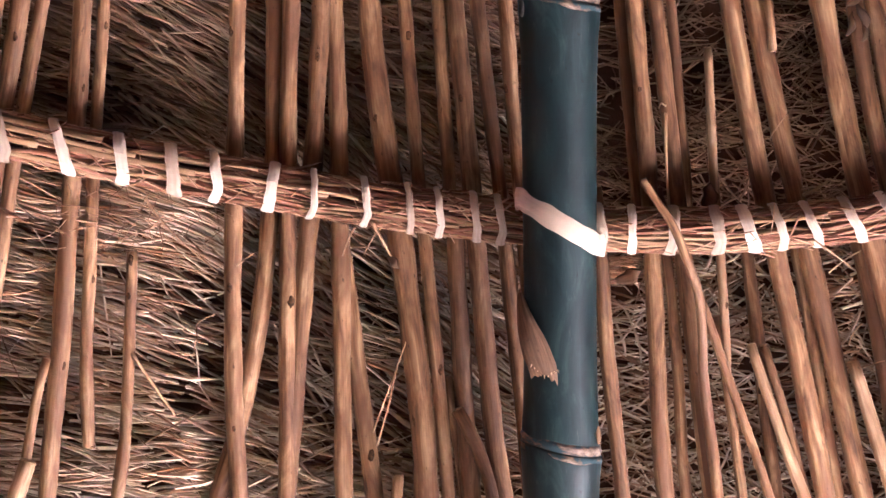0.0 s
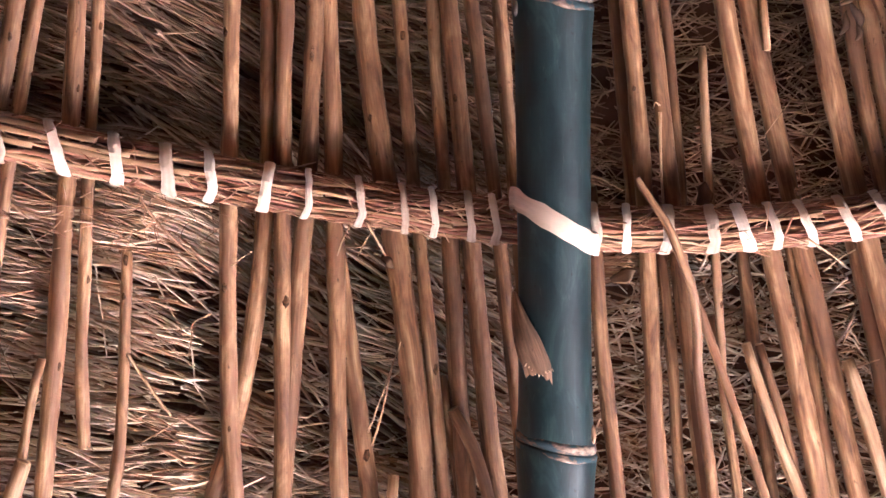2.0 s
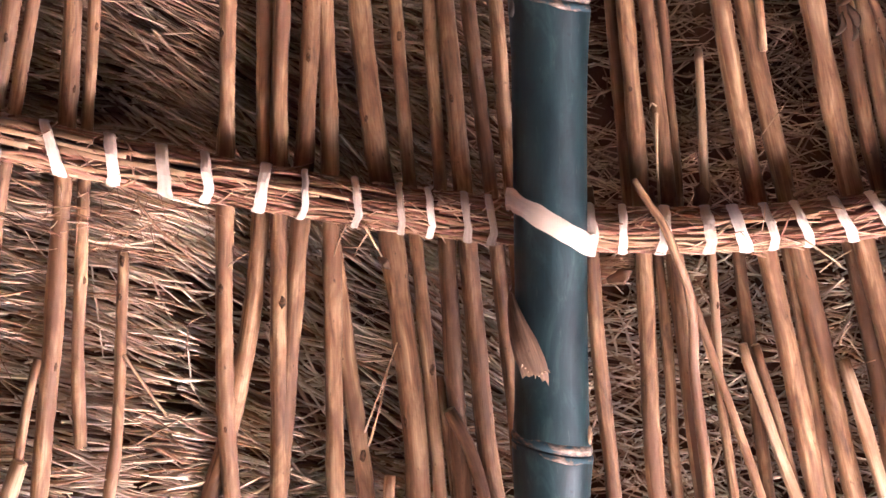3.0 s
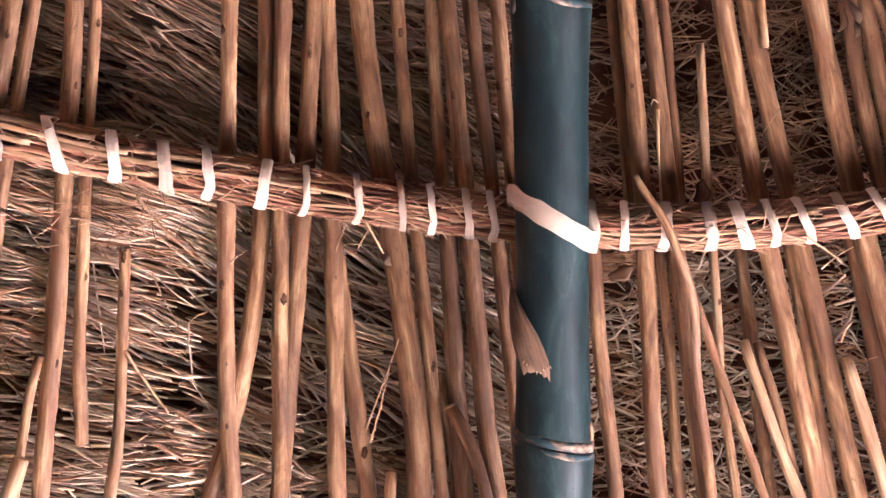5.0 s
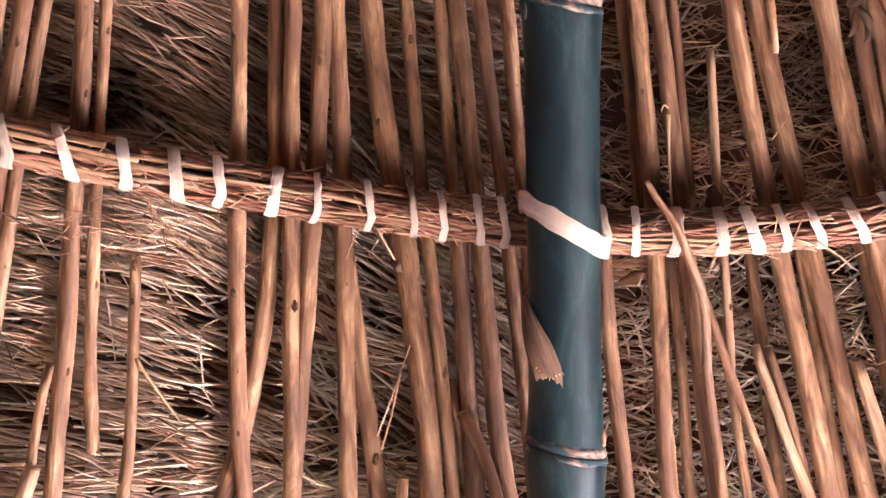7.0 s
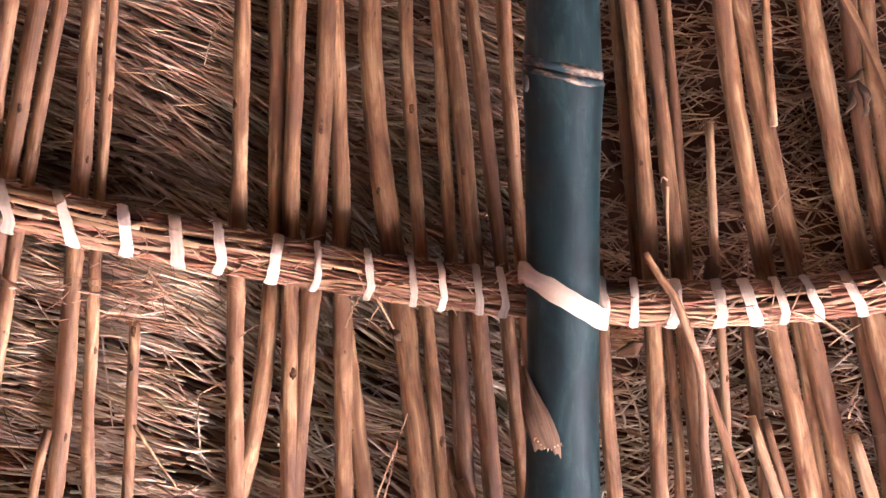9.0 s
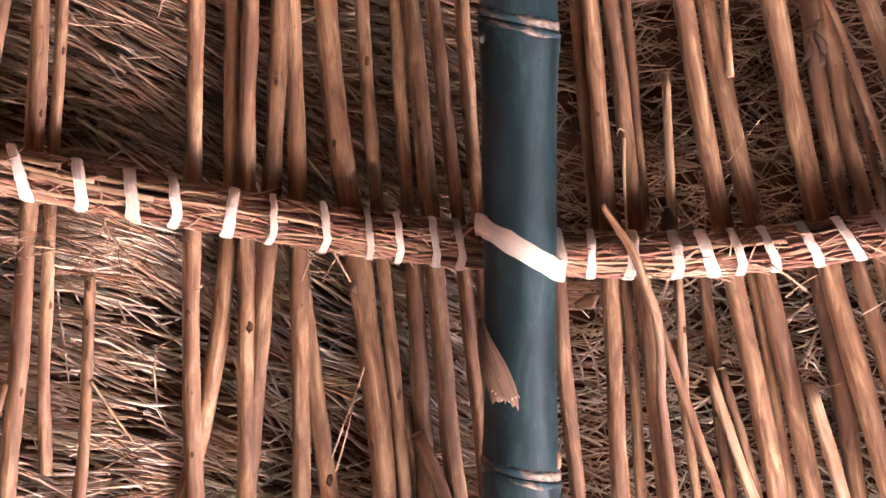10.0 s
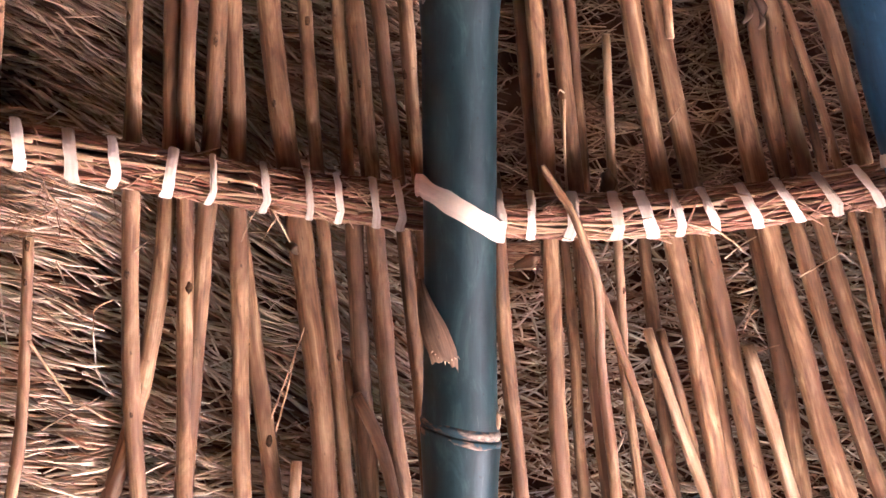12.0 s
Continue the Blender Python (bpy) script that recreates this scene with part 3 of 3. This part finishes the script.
# ---- a dry sheath that hangs at the bamboo, and a crooked twig before the bundle ----
sheath = thing("bamboo_sheath", roof(0.09, -0.03, 0.15), "dry brown bamboo sheath with a torn lower edge", "sheath")
bm = bmesh.new()
uv = bm.loops.layers.uv.verify()
faces = []
for back in (0.0, 0.0012):
    rows = []
    for i in range(13):
        s = i / 12
        half = 0.0026 + 0.0160 * math.sin(min(1.0, s * 1.12) * 1.571) - 0.0035 * max(0.0, s - 0.85) * 6.6
        line = []
        for j in range(9):
            c = (j - 4) / 4
            tear = 0.006 * noise.noise(Vector((c * 3.1, 7, 2))) - 0.008 * c * c if i == 12 else 0.0
            x = 0.0885 + 0.0275 * s ** 1.2 + half * c
            z = -0.050 - 0.094 * s + tear - 0.004 * c * s
            y = depth(0.1, z) - 0.150 - 0.040 * math.sin(min(1.0, s * 1.3) * 1.5) - 0.008 * (1 - c * c) + back
            line.append(bm.verts.new(BASE @ Vector((x, y, z))))
        rows.append(line)
    for i in range(12):
        for j in range(8):
            f = bm.faces.new((rows[i][j], rows[i][j + 1], rows[i + 1][j + 1], rows[i + 1][j]))
            for loop, (u, w) in zip(f.loops, ((j, i), (j + 1, i), (j + 1, i + 1), (j, i + 1))):
                loop[uv].uv = (u * 0.005, w * 0.0095)
    faces.append(rows)
a, b = faces
for i in range(12):
    for j in (0, 8):
        bm.faces.new((a[i][j], a[i + 1][j], b[i + 1][j], b[i][j]))
for j in range(8):
    for i in (0, 12):
        bm.faces.new((a[i][j], a[i][j + 1], b[i][j + 1], b[i][j]))
bmesh.ops.recalc_face_normals(bm, faces=bm.faces[:])
part("blade", bm, SHEATH, sheath)
for k in range(9):
    c = (k - 4) / 4
    x, z = 0.1155 + 0.0145 * c, -0.1415 + 0.007 * c * c - 0.003 * c
    bm = bmesh.new()
    tube(bm, [BASE @ Vector((x + 0.0006 * i * c, depth(0.1, z) - 0.195 - 0.0005 * i, z - 0.0011 * i * (1 + 0.8 * math.sin(k * 5.1)))) for i in range(4)], [0.0011, 0.0009, 0.0006, 0.0003], 5, 0.3)
    part("fringe", bm, PALE, sheath, "pale frayed edge")


def loose_stick(points, r0, r1, mat, name, label, category, group=""):
    """A crooked stick through (x, z, distance from the thatch) points, smoothed."""
    pts = [roof(x, z, off) for x, z, off in points]
    path = []
    for k in range(len(pts) - 1):
        p0, p1, p2, p3 = pts[max(k - 1, 0)], pts[k], pts[k + 1], pts[min(k + 2, len(pts) - 1)]
        for i in range(5):
            t = i / 5
            path.append(0.5 * (2 * p1 + (p2 - p0) * t + (2 * p0 - 5 * p1 + 4 * p2 - p3) * t * t + (3 * p1 - p0 - 3 * p2 + p3) * t ** 3))
    path.append(pts[-1])
    n = len(path) - 1
    ob = thing(name, path[0], label, category, group)
    bm = bmesh.new()
    tube(bm, path, [r0 + (r1 - r0) * k / n for k in range(n + 1)], 9, 0.3, 0.12)
    part("shaft", bm, mat, ob)
    return ob


loose_stick(((0.231, 0.080, 0.115), (0.249, 0.053, 0.118), (0.266, 0.027, 0.118), (0.283, -0.012, 0.112), (0.299, -0.052, 0.095), (0.306, -0.104, 0.078),
             (0.308, -0.144, 0.066), (0.315, -0.197, 0.060), (0.328, -0.290, 0.058), (0.34, -0.40, 0.056)), 0.0042, 0.0078, WOOD,
            "crooked_branch", "crooked thin brown branch hanging in front of the bundle", "branch")


def dry_leaf(x, z, off, length, wide, ang, curl, label):
    """A small shrivelled leaf or husk, hanging askew."""
    ob = thing("dry_leaf", roof(x, z, off), label, "leaf", "dry leaves")
    a = math.radians(ang)
    centre, across, out_way, width = [], [], [], []
    turn = BASE.to_3x3()
    for i in range(9):
        s = i / 8
        d = (s - 0.5) * length
        centre.append(roof(x + math.cos(a) * d + 0.1 * length * math.sin(s * 5), z + math.sin(a) * d, off + curl * math.sin(s * 3.1)))
        across.append((turn @ Vector((-math.sin(a), 0.5 * math.sin(s * 4), math.cos(a)))).normalized())
        out_way.append(turn @ Vector((0, -1, 0)))
        width.append(wide * (0.15 + 0.85 * math.sin(math.pi * min(1.0, 0.08 + s * 0.95)) * (1 + 0.3 * noise.noise(Vector((s * 9, x * 50, 0))))))
    bm = bmesh.new()
    strip(bm, centre, across, out_way, width, 0.0012)
    part("blade", bm, SHEATH, ob)


dry_leaf(-0.058, -0.016, 0.086, 0.022, 0.012, -40, 0.006, "shrivelled brown leaf hanging below the bundle")
for x, z, ang, size in ((0.474, 0.262, 70, 0.030), (0.487, 0.270, 100, 0.034), (0.480, 0.290, 35, 0.026), (0.490, 0.252, 80, 0.022)):
    dry_leaf(x, z, 0.060, size, size * 0.34, ang, 0.006, "peeling flake of pale brown bark on a pole")
dry_leaf(0.314, 0.064, 0.055, 0.030, 0.022, 70, 0.004, "torn brown leaf scrap behind a stick")
dry_leaf(0.222, -0.032, 0.058, 0.036, 0.020, 20, 0.004, "frayed brown leaf scrap under the bundle")

LEFT_STALKS = (
    (((-0.079, -0.236, 0.05), (-0.066, -0.19, 0.052), (-0.054, -0.135, 0.05)), 0.0020),
    (((-0.084, -0.22, 0.048), (-0.062, -0.16, 0.05), (-0.042, -0.105, 0.046)), 0.0016),
    (((-0.245, -0.02, 0.05), (-0.232, -0.01, 0.05), (-0.22, -0.002, 0.05)), 0.0014),
    (((0.262, 0.16, 0.055), (0.263, 0.11, 0.054), (0.267, 0.05, 0.052)), 0.0028),
)
RIGHT_STALKS = (
    (((0.262, 0.168, 0.055), (0.256, 0.171, 0.060), (0.253, 0.164, 0.062)), 0.0016),
    (((0.572, 0.115, 0.06), (0.573, 0.10, 0.062), (0.574, 0.082, 0.06)), 0.0028),
    (((-0.285, 0.30, 0.045), (-0.276, 0.335, 0.046), (-0.262, 0.36, 0.044)), 0.0014),
    (((0.48, -0.115, 0.048), (0.486, -0.10, 0.05), (0.496, -0.088, 0.052)), 0.0016),
    (((0.545, -0.05, 0.05), (0.57, -0.035, 0.052), (0.598, -0.018, 0.05)), 0.0014),
    (((0.455, -0.028, 0.055), (0.475, -0.012, 0.055), (0.492, -0.002, 0.055)), 0.0014),
)
HANGING_STALKS = (
    (((-0.083, 0.031, 0.108), (-0.070, 0.008, 0.100), (-0.058, -0.015, 0.082)), 0.0022),
    (((0.430, 0.010, 0.108), (0.452, -0.004, 0.095), (0.477, -0.019, 0.070)), 0.0016),
    (((-0.102, 0.028, 0.100), (-0.111, 0.010, 0.095), (-0.118, -0.008, 0.082)), 0.0014),
    (((-0.074, 0.024, 0.100), (-0.085, 0.008, 0.095), (-0.094, -0.009, 0.082)), 0.0016),
    (((0.423, 0.063, 0.060), (0.437, 0.070, 0.062), (0.452, 0.080, 0.060)), 0.0030),
    (((0.421, 0.070, 0.055), (0.438, 0.066, 0.058), (0.455, 0.064, 0.056)), 0.0016),
    (((0.380, 0.129, 0.078), (0.402, 0.158, 0.070), (0.428, 0.189, 0.050)), 0.0011),
    (((-0.270, -0.077, 0.050), (-0.291, -0.088, 0.056), (-0.293, -0.108, 0.058), (-0.298, -0.128, 0.050)), 0.0015),
    (((-0.370, -0.125, 0.046), (-0.345, -0.163, 0.050), (-0.320, -0.199, 0.046)), 0.0032),
    (((-0.357, -0.232, 0.046), (-0.322, -0.212, 0.050), (-0.287, -0.193, 0.046)), 0.0017),
    (((-0.350, 0.060, 0.070), (-0.322, 0.022, 0.060), (-0.268, -0.028, 0.042)), 0.0022),
)
for points, r in LEFT_STALKS + RIGHT_STALKS + HANGING_STALKS:
    loose_stick(points, r * 0.8, r * 0.5, PALE, "straw_stalk", "single pale dry stalk caught between the poles", "stalk", "loose stalks")

# ---- thatch: layers of straw, held back by the poles and bulging between them ----
GX, GZ = np.linspace(-0.95, 1.2, 216), np.linspace(-0.75, 0.80, 78)
FREE = np.full((len(GZ), len(GX)), 1.0)
for ob, row, path, radii in POLES:
    flat = np.array([(BASE.inverted() @ p)[:] for p in path])[::-1]
    inside = (GZ > flat[0, 2]) & (GZ < flat[-1, 2])
    px = np.interp(GZ, flat[:, 2], flat[:, 0])
    gap = np.abs(GX[None, :] - px[:, None]) - row[6]
    gap[~inside] = 1.0
    FREE = np.minimum(FREE, np.maximum(gap, 0.0))


# the gaps between one sheaf of thatch and the next, where it lies deeper
HOLLOWS = ((-0.278, -0.262, 0.030), (-0.156, -0.128, 0.050), (-0.112, -0.055, 0.028), (-0.01, 0.10, 0.030))


def bulge(x, z):
    i = min(max(int((z + 0.75) / 1.55 * 77), 0), 77)
    j = min(max(int((x + 0.95) / 2.15 * 215), 0), 215)
    sunk = (0.022 if x < -0.24 else 0.055 if x < 0.1 else 0.042) * min(1.0, max(0.0, (z - float(np.polyval(BEND, min(max(x, X0), X1)))) * 12))
    hollow = 0.0
    for x0, x1, deep in HOLLOWS:
        if x0 < x < x1 and z < 0.05:
            hollow = deep
    sunk += hollow
    if x > 0.17 and z < 0.03:
        sunk += 0.014
    if x > -0.24:
        sunk += (0.018 if z < 0.03 and x < 0.0 else 0.035) * (1 - min(1.0, FREE[i, j] / (0.022 if z < 0.03 else 0.032)))
    return max((0.30 * min(FREE[i, j], 0.05) if FREE[i, j] > 0.002 else -0.012) - sunk, -0.052)


def straw_field(name, count, clump, area, rules, radius, mat, label, seed):
    """Thin bent stalks. rules(x, z, g) gives the angle in the roof (degrees), the length, the lift toward the room per metre and the depth."""
    g = np.random.default_rng(seed)
    verts, faces_ = [], []
    inv = BASE
    for k in range(count):
        if k % clump == 0:
            cx, cz = g.uniform(area[0], area[1]), g.uniform(area[2], area[3])
            rule = rules(cx, cz, g)
        x, z = cx + g.normal(0, 0.022 if clump > 1 else 0), cz + g.normal(0, 0.016 if clump > 1 else 0)
        ang, length, lift, off = (c + g.normal(0, 1) * w for c, w in zip(rule, (4.5, 0.02, 0.07, 0.008) if clump > 1 else (0, 0, 0, 0)))
        a = math.radians(ang)
        d = np.array((math.cos(a), -lift, math.sin(a)))
        bend = g.normal(0, 0.05 if x < 0.1 else 0.10, 2) * length
        n = np.array((-math.sin(a), 0.0, math.cos(a)))
        r = g.uniform(*radius)
        base = len(verts)
        for i in range(4):
            s = i / 3 - 0.5
            p = np.array((x, 0.0, z)) + d * (s * length) + n * (bend[0] * (s * s * 4)) + np.array((0, bend[1] * s * s * 3, 0))
            p[1] += depth(p[0], p[2]) - max(off + bulge(p[0], p[2]), -0.079)
            w = r * (0.9, 1.0, 0.9, 0.5)[i]
            for j in range(3):
                t = 2.0944 * j + 0.5
                verts.append(inv @ Vector(p + n * (w * math.cos(t)) + np.array((0, w * math.sin(t), 0))))
        for i in range(3):
            for j in range(3):
                q = base + i * 3
                faces_.append((q + j, q + (j + 1) % 3, q + 3 + (j + 1) % 3, q + 3 + j))
    me = bpy.data.meshes.new(name)
    me.from_pydata(verts, [], faces_)
    me.materials.append(mat)
    return tagged(new(name, me), label, "straw", "", "stuff")


def lay(x, z):
    """How the straw lies: falling to the east, steeper toward the end of the first bay, nearly level low down."""
    steep = min(1.0, max(0.0, (x + 0.46) / 0.22))
    low = min(1.0, max(0.0, (-0.17 - z) / 0.08))
    return (-15 - 13 * steep) * (1 - 0.75 * low) + 5 * math.sin(x * 9 + z * 7)


def combed(x, z, g):
    """Locks of straw laid across, their butt ends lifting into the room."""
    if x < 0.1:
        return g.normal(lay(x, z), 6 if x < -0.22 else 13), g.uniform(0.07, 0.15), g.normal(0.20, 0.10), g.uniform(-0.030, 0.020)
    return g.normal(-14, 30), g.uniform(0.025, 0.065), g.normal(0.2, 0.25), g.uniform(-0.045, -0.002)


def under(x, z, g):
    """The layer below, its colour darkened and reddened to the shade in the gaps."""
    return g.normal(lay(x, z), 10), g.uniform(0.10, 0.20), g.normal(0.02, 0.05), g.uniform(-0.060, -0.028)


def spiky(x, z, g):
    """Short bent butt ends between the leaning poles."""
    return g.normal(-10 if g.random() < 0.6 else 25, 24), g.uniform(0.035, 0.085), g.uniform(0.15, 0.9), g.uniform(-0.020, 0.016)


def stray(x, z, g):
    return g.normal(-18, 24), g.uniform(0.04, 0.13), g.normal(0.1, 0.15), g.uniform(0.002, 0.018)


def tips(x, z, g):
    """Short ends that stick out into the room."""
    a = g.normal(180 if g.random() < 0.35 else 0, 34)
    return a, g.uniform(0.018, 0.045), g.uniform(0.1, 0.9), g.uniform(-0.012, 0.016)


straw_field("under_straw", 3000, 4, (-0.85, 0.12, -0.62, 0.66), under, (0.0018, 0.0034), GAP_SHADE_STRAW, "brown straw below the upper layer, darkened as the gaps' shade", 17)
straw_field("thatch_straw", 3300, 6, (-0.85, 0.12, -0.62, 0.12), combed, (0.0016, 0.0031), STRAW, "dry yellow-brown straw thatch laid across the roof", 11)
straw_field("upper_thatch_straw", 3600, 5, (-0.85, 0.12, 0.04, 0.66), combed, (0.0015, 0.0028), BROWN_STRAW, "darker brown straw thatch above the twig bundle", 15)
# straw behind the poles takes the darker copy, its shade already in the colour
straw_field("old_straw", 6500, 4, (0.08, 1.1, -0.62, 0.66), combed, (0.0010, 0.0020), SHADE_TONED_STRAW, "brown straw thatch behind the leaning poles, shade in its colour", 14)
straw_field("loose_straw", 300, 1, (-0.80, 0.1, -0.6, 0.14), stray, (0.0009, 0.0018), STRAW, "stray straw stalks lying over the thatch", 13)
straw_field("butt_straw", 2600, 3, (0.14, 1.1, -0.60, 0.03), spiky, (0.0013, 0.0024), STRAW, "bent straw ends standing out between the leaning poles", 18)
straw_field("thatch_tips", 1500, 1, (-0.24, 1.1, -0.60, 0.03), tips, (0.0007, 0.0015), STRAW, "loose straw ends sticking out between the poles", 12)
straw_field("upper_butt_straw", 1700, 3, (0.14, 1.1, 0.03, 0.64), spiky, (0.0011, 0.0019), SHADE_TONED_STRAW, "bent brown straw ends above the bundle, shade in their colour", 19)
straw_field("upper_thatch_tips", 2400, 1, (-0.24, 1.1, 0.03, 0.64), tips, (0.0006, 0.0012), SHADE_TONED_STRAW, "brown straw ends sticking out above the bundle, darkened for shade", 16)


def bundle_fray():
    """Short crossing fibres on the bundle, some standing off it."""
    g = np.random.default_rng(5)
    bm = bmesh.new()
    for k in range(620):
        x = g.uniform(X0, X1)
        c, up, out, along = bundle_frame(x)
        a = g.uniform(-2.2, 2.2)
        turn, n = g.normal(0, 0.5), g.uniform(0.015, 0.05)
        off = g.uniform(0.0, 0.16) if k % 6 == 0 else g.uniform(0.0, 0.03)
        path = []
        for i in range(4):
            s = i / 3
            cc, uu, oo, _ = bundle_frame(x + math.cos(turn) * n * s)
            ang = a + math.sin(turn) * n * s / 0.027
            path.append(cc + (uu * math.sin(ang) + oo * math.cos(ang)) * (bundle_radius(x) * (1.0 + off * s * s * 3 + 0.02 * (k % 3))))
        r = g.uniform(0.0006, 0.0015)
        tube(bm, path, [r, r, r * 0.9, r * 0.5], 4, 0.2)
    ob = part("fray", bm, FIBRE, bundle, "loose fibres standing off the bundle")
    tagged(ob, kind="stuff")


bundle_fray()


def tuft(x, z, g):
    return g.normal(4, 9), g.uniform(0.03, 0.09), g.normal(0, 0.1), 0.045 + g.uniform(-0.01, 0.012)


straw_field("straw_tuft", 70, 1, (0.19, 0.25, -0.035, -0.008), tuft, (0.0005, 0.0010), FIBRE, "brown fibre tuft caught under the bundle", 21)


def curls(x, z, g):
    return g.uniform(-180, 180), g.uniform(0.02, 0.055), g.normal(0.1, 0.3), 0.045 + g.uniform(-0.01, 0.025)


straw_field("fibre_curls", 70, 1, (-0.46, -0.26, -0.01, 0.075), curls, (0.0004, 0.0009), SHADE_TONED_STRAW, "curly brown fibres hanging below the bundle", 22)
